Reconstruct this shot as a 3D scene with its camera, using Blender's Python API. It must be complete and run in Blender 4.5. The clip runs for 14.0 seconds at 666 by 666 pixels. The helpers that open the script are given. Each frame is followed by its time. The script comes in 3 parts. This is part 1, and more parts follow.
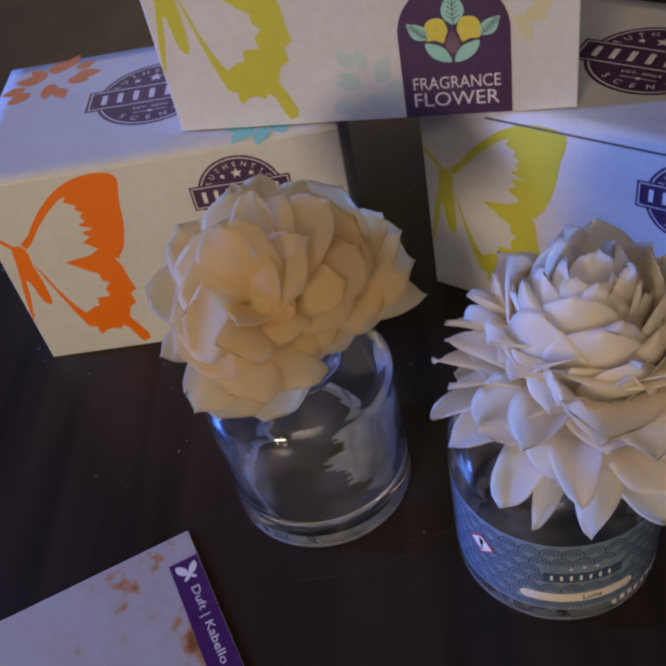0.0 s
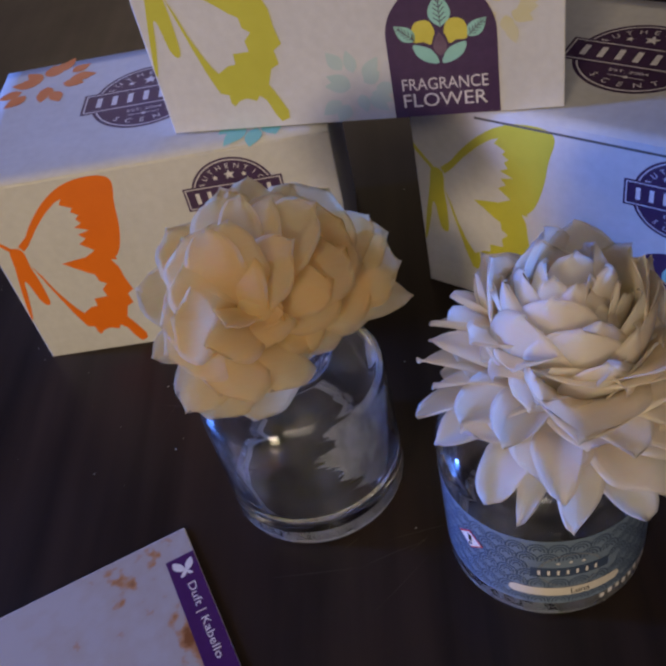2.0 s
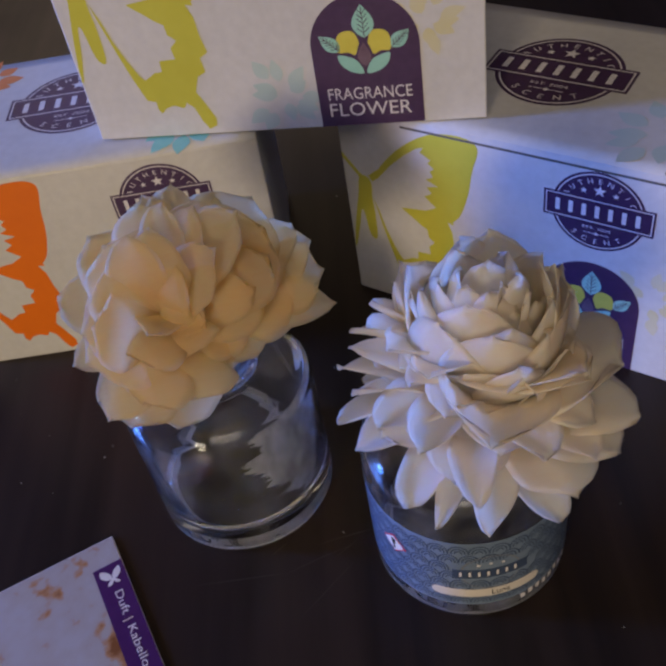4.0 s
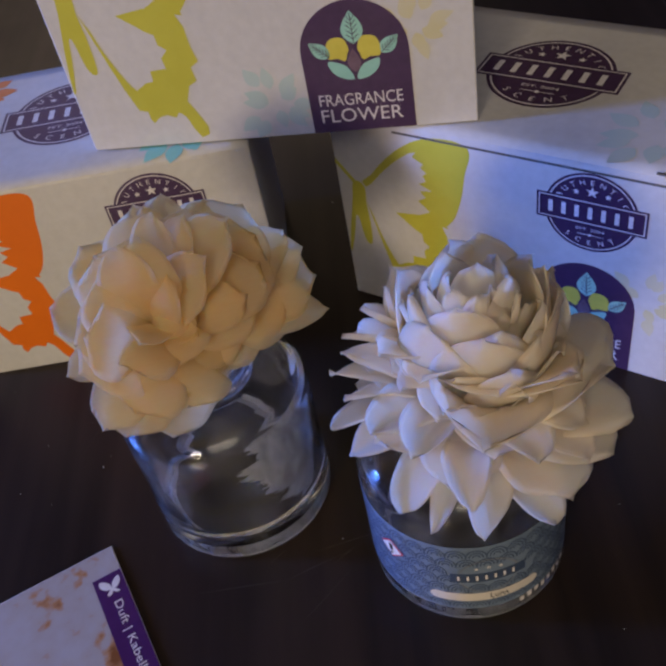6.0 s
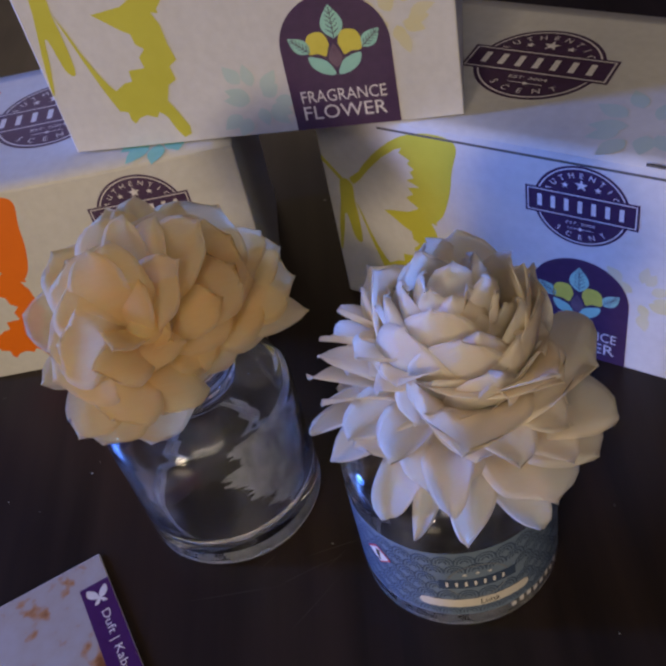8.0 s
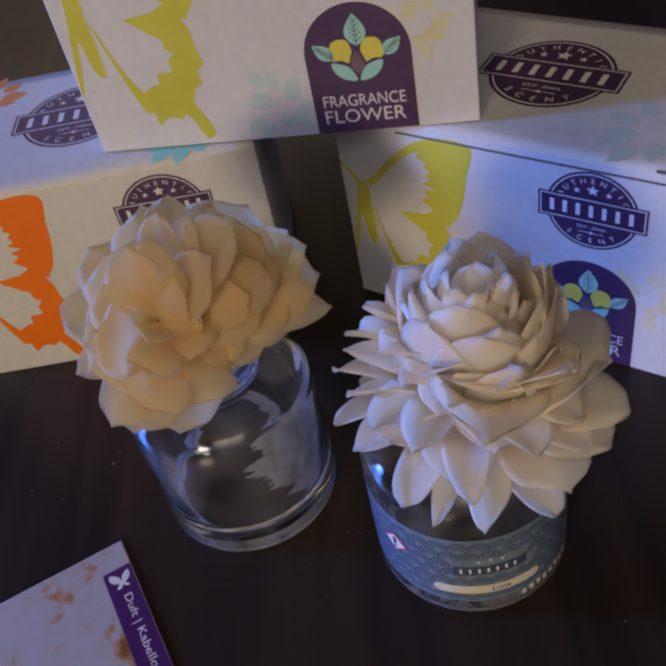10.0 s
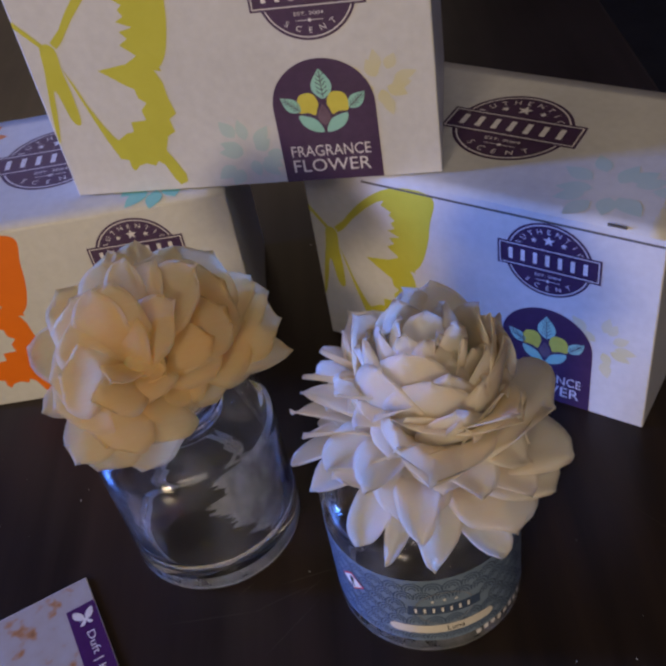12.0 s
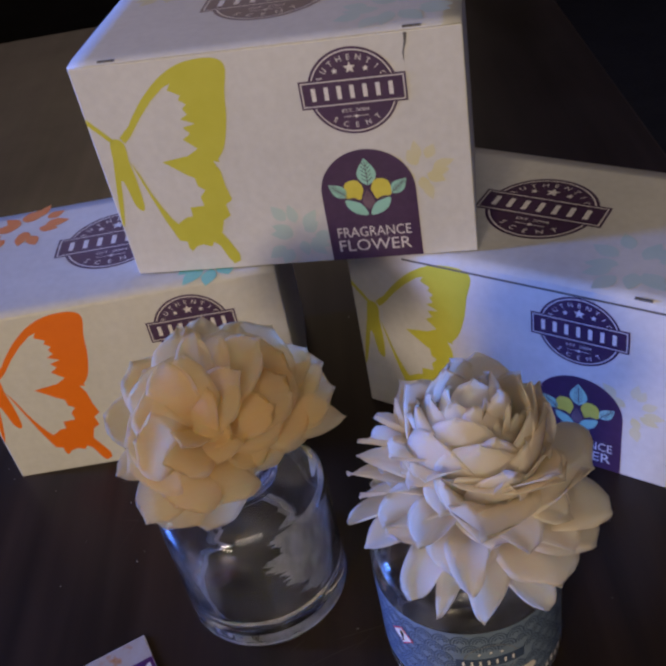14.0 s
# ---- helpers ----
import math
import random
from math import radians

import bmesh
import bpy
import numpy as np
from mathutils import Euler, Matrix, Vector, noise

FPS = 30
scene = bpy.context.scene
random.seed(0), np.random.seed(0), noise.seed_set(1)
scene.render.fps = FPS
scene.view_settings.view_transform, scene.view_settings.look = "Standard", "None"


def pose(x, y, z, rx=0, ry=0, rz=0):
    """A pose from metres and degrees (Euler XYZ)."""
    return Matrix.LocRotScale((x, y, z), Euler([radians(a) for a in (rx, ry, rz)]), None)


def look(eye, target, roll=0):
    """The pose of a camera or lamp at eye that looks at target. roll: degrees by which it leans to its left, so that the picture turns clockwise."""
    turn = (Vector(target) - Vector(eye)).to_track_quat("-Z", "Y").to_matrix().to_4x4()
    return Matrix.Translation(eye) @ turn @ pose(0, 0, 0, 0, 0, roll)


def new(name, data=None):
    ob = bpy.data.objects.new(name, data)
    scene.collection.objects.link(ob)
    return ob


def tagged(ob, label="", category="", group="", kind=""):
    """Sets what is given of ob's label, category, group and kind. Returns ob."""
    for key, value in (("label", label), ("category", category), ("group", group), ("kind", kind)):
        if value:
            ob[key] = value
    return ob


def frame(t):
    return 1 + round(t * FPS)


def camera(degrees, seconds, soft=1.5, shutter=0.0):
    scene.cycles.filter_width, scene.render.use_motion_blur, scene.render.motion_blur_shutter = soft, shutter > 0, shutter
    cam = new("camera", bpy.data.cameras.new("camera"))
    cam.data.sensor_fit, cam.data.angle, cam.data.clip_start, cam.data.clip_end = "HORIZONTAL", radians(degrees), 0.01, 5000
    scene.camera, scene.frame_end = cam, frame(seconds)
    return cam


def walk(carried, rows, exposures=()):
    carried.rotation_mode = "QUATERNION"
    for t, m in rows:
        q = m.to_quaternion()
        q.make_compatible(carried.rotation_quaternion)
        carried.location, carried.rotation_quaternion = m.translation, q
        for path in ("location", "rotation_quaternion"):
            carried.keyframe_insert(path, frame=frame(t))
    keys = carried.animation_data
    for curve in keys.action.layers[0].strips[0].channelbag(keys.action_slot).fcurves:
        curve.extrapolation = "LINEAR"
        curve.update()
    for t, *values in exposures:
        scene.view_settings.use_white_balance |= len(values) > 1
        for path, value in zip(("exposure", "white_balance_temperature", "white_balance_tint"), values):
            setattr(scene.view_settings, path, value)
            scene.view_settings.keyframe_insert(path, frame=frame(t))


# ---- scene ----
cam = camera(40.81, 14.0, soft=3.0)
# seconds, place, turn about x, y, z
ROWS = [
    (0.0, 0.0020, 0.0061, 0.2895, 44.82, 9.23, -8.57),
    (0.5, 0.0029, 0.0034, 0.2940, 44.69, 9.22, -8.62),
    (1.0, 0.0092, 0.0029, 0.2940, 44.49, 9.58, -8.75),
    (1.5, 0.0113, 0.0031, 0.2937, 44.42, 9.87, -8.71),
    (2.0, 0.0084, 0.0036, 0.2933, 44.36, 9.93, -8.58),
    (2.5, 0.0079, 0.0033, 0.2936, 44.30, 9.41, -9.00),
    (3.0, 0.0125, 0.0029, 0.2939, 44.33, 7.78, -10.65),
    (3.5, 0.0164, 0.0023, 0.2936, 44.23, 7.72, -10.81),
    (4.0, 0.0158, 0.0011, 0.2947, 44.24, 7.65, -11.13),
    (6.5, 0.0215, 0.0002, 0.2936, 44.59, 8.86, -11.56),
    (7.0, 0.0233, 0.0006, 0.2930, 44.56, 9.05, -11.53),
    (7.5, 0.0254, 0.0006, 0.2924, 44.47, 9.29, -11.66),
    (8.0, 0.0302, 0.0041, 0.2888, 44.34, 9.93, -11.68),
    (8.5, 0.0293, 0.0027, 0.2899, 44.25, 10.41, -11.62),
    (11.0, 0.0185, -0.0072, 0.3021, 45.11, 8.08, -11.30),
    (11.5, 0.0189, -0.0083, 0.3035, 46.12, 7.86, -11.41),
    (12.0, 0.0297, -0.0112, 0.3041, 46.87, 8.07, -11.42),
    (12.5, 0.0182, -0.0133, 0.3081, 47.65, 8.24, -11.54),
    (13.0, 0.0114, -0.0222, 0.3149, 48.83, 8.43, -11.36),
    (13.5, 0.0135, -0.0304, 0.3254, 50.47, 8.74, -11.05),
    (14.0, 0.0173, -0.0277, 0.3228, 51.31, 9.06, -10.78),
]
EXPOSURES = [(0.0, 0.0), (14.0, 0.0)]
walk(cam, [(t, pose(x, y, z, rx, ry, rz)) for t, x, y, z, rx, ry, rz in ROWS], EXPOSURES)

# ---------------------------------------------------------------- world and lights
world = bpy.data.worlds.new("world")
scene.world = world
world.use_nodes = True
world.node_tree.nodes["Background"].inputs["Color"].default_value = (0.34, 0.34, 0.42, 1)
world.node_tree.nodes["Background"].inputs["Strength"].default_value = 0.09


def area_lamp(name, m, sx, sy, watts, colour):
    data = bpy.data.lights.new(name, "AREA")
    data.shape, data.size, data.size_y, data.energy, data.color = "RECTANGLE", sx, sy, watts, colour
    ob = new(name, data)
    ob.matrix_basis = m
    return ob


# bluish dusk daylight in the window's opening, a warm floor lamp, an added overhead fill, and an added warm fill at the
# far side
day = area_lamp("window_daylight", look((-1.72, 0.70, 0.40), (0.05, 0.25, 0.1)), 0.22, 0.5, 20.5, (0.10, 0.26, 1.0))
day.data.spread = radians(110)
area_lamp("floor_lamp_light", look((-0.80, -1.10, 0.52), (0.0, 0.25, 0.08)), 0.28, 0.3, 11.6, (1.0, 0.79, 0.54))
# added soft fill from above the front, lifts the shaded sides
area_lamp("front_fill_light", look((-0.1, -0.95, 1.45), (0.0, 0.25, 0.08)), 0.9, 0.7, 5.6, (1.0, 0.86, 0.69))
# added unseen fill, wide enough to lay a brown sheen on the far table
area_lamp("far_sheen_fill", look((-0.15, 2.6, 1.05), (0.0, 0.3, 0.1)), 1.5, 0.6, 3.2, (1.0, 0.74, 0.52))


# ---------------------------------------------------------------- materials
def material(name, colour, rough=0.5, metal=0.0):
    m = bpy.data.materials.new(name)
    m.use_nodes = True
    b = m.node_tree.nodes["Principled BSDF"]
    b.inputs["Base Color"].default_value = (*colour, 1)
    b.inputs["Roughness"].default_value = rough
    b.inputs["Metallic"].default_value = metal
    return m


def nodes_of(m):
    return m.node_tree.nodes, m.node_tree.links, m.node_tree.nodes["Principled BSDF"]


def noise_node(m, scale, detail=4.0, stretch=(1, 1, 1), rough=0.55):
    n, l, _ = nodes_of(m)
    co, mp, no = n.new("ShaderNodeTexCoord"), n.new("ShaderNodeMapping"), n.new("ShaderNodeTexNoise")
    mp.inputs["Scale"].default_value = stretch
    no.inputs["Scale"].default_value, no.inputs["Detail"].default_value, no.inputs["Roughness"].default_value = scale, detail, rough
    l.new(co.outputs["Object"], mp.inputs["Vector"])
    l.new(mp.outputs["Vector"], no.inputs["Vector"])
    return no


def ramp_node(m, source, stops):
    n, l, _ = nodes_of(m)
    r = n.new("ShaderNodeValToRGB")
    while len(r.color_ramp.elements) < len(stops):
        r.color_ramp.elements.new(0.5)
    for e, (at, c) in zip(r.color_ramp.elements, stops):
        e.position, e.color = at, (*c, 1)
    l.new(source, r.inputs["Fac"])
    return r


def bump(m, source, strength, distance):
    n, l, b = nodes_of(m)
    u = n.new("ShaderNodeBump")
    u.inputs["Strength"].default_value, u.inputs["Distance"].default_value = strength, distance
    l.new(source, u.inputs["Height"])
    l.new(u.outputs["Normal"], b.inputs["Normal"])


def varied(name, dark, light, scale, rough=0.5, stretch=(1, 1, 1), relief=0.0, distance=0.0002, metal=0.0, lo=0.35, hi=0.65):
    """A surface whose colour and relief vary with a fine and a coarse noise."""
    m = material(name, light, rough, metal)
    n, l, b = nodes_of(m)
    fine, coarse = noise_node(m, scale, 6, stretch), noise_node(m, scale * 0.11, 3, stretch)
    mix = n.new("ShaderNodeMath")
    mix.operation = "MULTIPLY_ADD"
    mix.inputs[1].default_value = 0.5
    half = n.new("ShaderNodeMath")
    half.operation = "MULTIPLY"
    half.inputs[1].default_value = 0.5
    l.new(coarse.outputs["Fac"], half.inputs[0])
    l.new(fine.outputs["Fac"], mix.inputs[0])
    l.new(half.outputs[0], mix.inputs[2])
    r = ramp_node(m, mix.outputs[0], [(lo, dark), (hi, light)])
    l.new(r.outputs["Color"], b.inputs["Base Color"])
    if relief:
        bump(m, fine.outputs["Fac"], relief, distance)
    return m


CARTON = varied("carton_white", (0.57, 0.56, 0.54), (0.65, 0.64, 0.62), 260, 0.42, relief=0.08, distance=0.0001)
CARTON_EDGE = varied("carton_raw_edge", (0.55, 0.52, 0.46), (0.7, 0.67, 0.6), 400, 0.8)
INK_PURPLE = varied("ink_aubergine", (0.052, 0.024, 0.066), (0.074, 0.036, 0.094), 300, 0.38)
INK_LIGHT = varied("ink_paper_white", (0.66, 0.63, 0.62), (0.76, 0.73, 0.72), 300, 0.45)
INK_ORANGE = varied("ink_orange", (0.80, 0.165, 0.004), (0.86, 0.19, 0.006), 90, 0.42)
INK_LIME = varied("ink_lime", (0.52, 0.49, 0.045), (0.58, 0.55, 0.065), 90, 0.42)
INK_TEAL = varied("ink_mint", (0.28, 0.56, 0.46), (0.36, 0.66, 0.55), 200, 0.42)
INK_YELLOW = varied("ink_yellow", (0.62, 0.54, 0.07), (0.7, 0.62, 0.1), 200, 0.42)
INK_PALE_TEAL = varied("ink_pale_aqua", (0.44, 0.57, 0.53), (0.55, 0.62, 0.59), 70, 0.42)
INK_PALE_YELLOW = varied("ink_pale_yellow", (0.62, 0.57, 0.32), (0.64, 0.61, 0.47), 70, 0.42)
INK_CORAL = varied("ink_coral", (0.74, 0.20, 0.06), (0.80, 0.28, 0.11), 120, 0.42)
INK_AQUA = varied("ink_aqua", (0.2, 0.56, 0.5), (0.3, 0.66, 0.58), 120, 0.42)
INK_RED = material("ink_red", (0.55, 0.03, 0.05), 0.45)
INK_SOFT = varied("ink_worn_grey", (0.16, 0.16, 0.18), (0.26, 0.26, 0.28), 300, 0.5)
INK_BLACK = material("ink_black", (0.012, 0.012, 0.016), 0.45)
# flat dark grey for the shade inside slots, tear and lid gap
SHADOW_GAP = material("gap_shade_grey", (0.12, 0.11, 0.1), 0.9)
CHROME = varied("polished_metal", (0.7, 0.71, 0.73), (0.82, 0.83, 0.85), 60, 0.12, metal=1.0)


def table_material():
    m = varied("dark_stained_wood", (0.005, 0.0035, 0.0026), (0.038, 0.0235, 0.0165), 60, 0.33, (1, 0.05, 1), 0.25, 0.0003)
    n, l, b = nodes_of(m)
    smear = noise_node(m, 9, 6)
    r = ramp_node(m, smear.outputs["Fac"], [(0.3, (0.3, 0.3, 0.3)), (0.75, (0.46, 0.46, 0.46))])
    l.new(r.outputs["Color"], b.inputs["Roughness"])
    return m


TABLE = table_material()
TABLE.node_tree.nodes["Principled BSDF"].inputs["Specular IOR Level"].default_value = 0.30


def petal_material(name, deep, pale, clear, sheer):
    m = bpy.data.materials.new(name)
    m.use_nodes = True
    n, l, b = nodes_of(m)
    out = n["Material Output"]
    veins = noise_node(m, 900, 5, (0.12, 1, 1))
    cloud = noise_node(m, 60, 3)
    add = n.new("ShaderNodeMath")
    add.operation = "MULTIPLY_ADD"
    add.inputs[1].default_value = 0.35
    sc = n.new("ShaderNodeMath")
    sc.operation = "MULTIPLY"
    sc.inputs[1].default_value = 0.65
    l.new(cloud.outputs["Fac"], sc.inputs[0])
    l.new(veins.outputs["Fac"], add.inputs[0])
    l.new(sc.outputs[0], add.inputs[2])
    r = ramp_node(m, add.outputs[0], [(0.35, deep), (0.65, pale)])
    l.new(r.outputs["Color"], b.inputs["Base Color"])
    b.inputs["Roughness"].default_value = 0.6
    b.inputs["Specular IOR Level"].default_value = 0.25
    b.inputs["Subsurface Weight"].default_value = 0.8
    b.inputs["Subsurface Radius"].default_value = (1.0, 0.62, 0.36)
    b.inputs["Subsurface Scale"].default_value = 0.006
    bump(m, veins.outputs["Fac"], 0.06, 0.0002)
    t, mix = n.new("ShaderNodeBsdfTranslucent"), n.new("ShaderNodeMixShader")
    l.new(r.outputs["Color"], t.inputs["Color"])
    mix.inputs["Fac"].default_value = clear
    l.new(b.outputs["BSDF"], mix.inputs[1])
    l.new(t.outputs["BSDF"], mix.inputs[2])
    # thin oiled wood lets a little of what lies behind show through
    see, film = n.new("ShaderNodeBsdfTransparent"), n.new("ShaderNodeMixShader")
    see.inputs["Color"].default_value = (*pale, 1)
    film.inputs["Fac"].default_value = sheer
    l.new(mix.outputs["Shader"], film.inputs[1])
    l.new(see.outputs["BSDF"], film.inputs[2])
    l.new(film.outputs["Shader"], out.inputs["Surface"])
    return m


PETAL_CREAM = petal_material("petal_oil_soaked_cream", (0.955, 0.83, 0.57), (0.98, 0.905, 0.71), 0.70, 0.42)
PETAL_WHITE = petal_material("petal_ivory", (0.98, 0.905, 0.775), (0.988, 0.948, 0.87), 0.62, 0.05)


def glass_material():
    m = material("clear_glass", (0.98, 0.99, 1.0), 0.008)
    n, l, b = nodes_of(m)
    b.inputs["Transmission Weight"].default_value = 1.0
    b.inputs["IOR"].default_value = 1.47
    # patchy pale diffuse mix, stands in for the room's grey sheen on the glass
    film, mix, white = noise_node(m, 55, 4, (1, 1, 0.4)), n.new("ShaderNodeMixShader"), n.new("ShaderNodeBsdfDiffuse")
    white.inputs["Color"].default_value = (0.8, 0.82, 0.85, 1)
    r = ramp_node(m, film.outputs["Fac"], [(0.50, (0.004, 0.004, 0.004)), (0.72, (0.07, 0.07, 0.07))])
    l.new(r.outputs["Color"], mix.inputs["Fac"])
    l.new(b.outputs["BSDF"], mix.inputs[1])
    l.new(white.outputs["BSDF"], mix.inputs[2])
    l.new(mix.outputs["Shader"], n["Material Output"].inputs["Surface"])
    # the slight waves of pressed glass
    bump(m, noise_node(m, 70, 2, (1, 1, 0.35)).outputs["Fac"], 0.10, 0.0012)
    return m


GLASS = glass_material()


# ---------------------------------------------------------------- building helpers
def part(name, bm, mat, parent=None, label="", m=None, smooth=False):
    """Links a bmesh as one mesh object, under a thing or a part."""
    me = bpy.data.meshes.new(name)
    bmesh.ops.recalc_face_normals(bm, faces=bm.faces)
    bm.to_mesh(me)
    bm.free()
    if smooth:
        for f in me.polygons:
            f.use_smooth = True
    me.materials.append(mat)
    ob = new(name, me)
    if parent is not None:
        ob.parent = parent
    if m is not None:
        ob.matrix_basis = m
    if label:
        ob["label"] = label
    return ob


def thing(name, m, label, category, group="", kind=""):
    ob = new(name)
    ob.empty_display_size = 0.02
    ob.matrix_basis = m
    return tagged(ob, label, category, group, kind)


def block(x0, x1, y0, y1, z0, z1, bevel=0.0, segments=2):
    bm = bmesh.new()
    bmesh.ops.create_cube(bm, size=1)
    bmesh.ops.transform(bm, matrix=Matrix.Translation(((x0 + x1) / 2, (y0 + y1) / 2, (z0 + z1) / 2)) @ Matrix.Diagonal((x1 - x0, y1 - y0, z1 - z0, 1)), verts=bm.verts)
    if bevel:
        bmesh.ops.bevel(bm, geom=bm.edges[:], offset=bevel, segments=segments, affect="EDGES", profile=0.5)
    return bm


def lathe(profile, steps=96, wobble=None):
    """A closed outline of (radius, height) turned about z."""
    bm = bmesh.new()
    rings = []
    for k, (r, z) in enumerate(profile):
        if r < 1e-6:
            rings.append([bm.verts.new((0, 0, z))])
            continue
        ring = []
        for i in range(steps):
            a = 2 * math.pi * i / steps
            q = r + (wobble(k, i) if wobble else 0)
            ring.append(bm.verts.new((q * math.cos(a), q * math.sin(a), z)))
        rings.append(ring)
    for a, b in zip(rings, rings[1:]):
        for i in range(steps):
            j = (i + 1) % steps
            if len(a) == 1 and len(b) > 1:
                bm.faces.new((a[0], b[i], b[j]))
            elif len(b) == 1 and len(a) > 1:
                bm.faces.new((a[i], a[j], b[0]))
            elif len(a) > 1:
                bm.faces.new((a[i], a[j], b[j], b[i]))
    return bm


# flat printing: outlines drawn in millimetres on a plane, x to the right, y up
MM = 0.001


def smooth_outline(points, steps=4):
    """A closed Catmull-Rom curve through the points."""
    out, n = [], len(points)
    for i in range(n):
        p0, p1, p2, p3 = (Vector(points[(i + k) % n]) for k in (-1, 0, 1, 2))
        for s in range(steps):
            t = s / steps
            out.append(0.5 * ((2 * p1) + (p2 - p0) * t + (2 * p0 - 5 * p1 + 4 * p2 - p3) * t * t + (3 * p1 - p0 - 3 * p2 + p3) * t ** 3))
    return out


def flat(*outlines):
    bm = bmesh.new()
    for k, pts in enumerate(outlines):
        vs = [bm.verts.new((p[0] * MM, p[1] * MM, 0.004 * k * MM)) for p in pts]
        bm.faces.new(vs)
    bmesh.ops.triangulate(bm, faces=bm.faces[:])
    for f in bm.faces:
        if f.normal.z < 0:
            f.normal_flip()
    return bm


def disc_outline(cx, cy, r, steps=64, ry=None):
    ry = r if ry is None else ry
    return [(cx + r * math.cos(2 * math.pi * i / steps), cy + ry * math.sin(2 * math.pi * i / steps)) for i in range(steps)]


def ring_mesh(cx, cy, r0, r1, a0=0.0, a1=360.0, steps=72):
    bm = bmesh.new()
    rows = []
    for i in range(steps + 1):
        a = radians(a0 + (a1 - a0) * i / steps)
        rows.append([bm.verts.new(((cx + r * math.cos(a)) * MM, (cy + r * math.sin(a)) * MM, 0)) for r in (r0, r1)])
    for a, b in zip(rows, rows[1:]):
        bm.faces.new((a[0], a[1], b[1], b[0]))
    return bm


def frame_mesh(x0, x1, y0, y1, w):
    return flat(*[[(a, b), (c, b), (c, d), (a, d)] for a, c, b, d in
                  ((x0, x1, y0, y0 + w), (x0, x1, y1 - w, y1), (x0, x0 + w, y0 + w, y1 - w), (x1 - w, x1, y0 + w, y1 - w))])


def star_outline(cx, cy, r):
    return [(cx + (r if i % 2 == 0 else r * 0.42) * math.sin(math.pi * i / 5), cy + (r if i % 2 == 0 else r * 0.42) * math.cos(math.pi * i / 5)) for i in range(10)]


def rect(x0, x1, y0, y1):
    return [(x0, y0), (x1, y0), (x1, y1), (x0, y1)]


def glyphs(text):
    """The outline mesh of a text in the built-in font, as a bmesh with its lower left at the origin, one unit high as set."""
    cu = bpy.data.curves.new("lettering", "FONT")
    cu.body, cu.size, cu.resolution_u = text, 1.0, 3
    ob = new("lettering", cu)
    me = bpy.data.meshes.new_from_object(ob.evaluated_get(bpy.context.evaluated_depsgraph_get()))
    bm = bmesh.new()
    bm.from_mesh(me)
    bpy.data.objects.remove(ob)
    bpy.data.curves.remove(cu)
    bpy.data.meshes.remove(me)
    return bm


def extent(bm):
    xs, ys = [v.co.x for v in bm.verts], [v.co.y for v in bm.verts]
    return min(xs), max(xs), min(ys), max(ys)


def words(text, x0, x1, y0, y1):
    """Lettering fitted into a rectangle in millimetres."""
    bm = glyphs(text)
    a, b, c, d = extent(bm)
    sx, sy = (x1 - x0) / (b - a), (y1 - y0) / (d - c)
    for v in bm.verts:
        v.co = Vector(((x0 + (v.co.x - a) * sx) * MM, (y0 + (v.co.y - c) * sy) * MM, 0))
    return bm


def arc_words(text, cx, cy, r, size, a0, a1, inward=False):
    """Letters along an arc, from angle a0 to a1 (degrees)."""
    out = bmesh.new()
    for i, ch in enumerate(text):
        a = radians(a0 + (a1 - a0) * i / (len(text) - 1))
        bm = glyphs(ch)
        x0, x1, y0, y1 = extent(bm)
        k = size / 0.72
        turn = a - math.pi / 2 if not inward else a + math.pi / 2
        m = Matrix.Translation((cx * MM, cy * MM, 0)) @ Matrix.Rotation(turn, 4, "Z") @ Matrix.Translation((0, (r if not inward else -r) * MM, 0)) @ Matrix.Scale(k * MM, 4) @ Matrix.Translation((-(x0 + x1) / 2, -0.36, 0))
        bm.transform(m)
        me = bpy.data.meshes.new("glyph")
        bm.to_mesh(me)
        bm.free()
        out.from_mesh(me)
        bpy.data.meshes.remove(me)
    return out


FRONT = Matrix.Rotation(radians(90), 4, "X")  # print x, y -> x, z on the face y = 0, proud towards -y


def on_front(lift):
    return Matrix.Translation((0, -lift * MM, 0)) @ FRONT


def on_top(height, lift):
    return Matrix.Translation((0, 0, height + lift * MM))


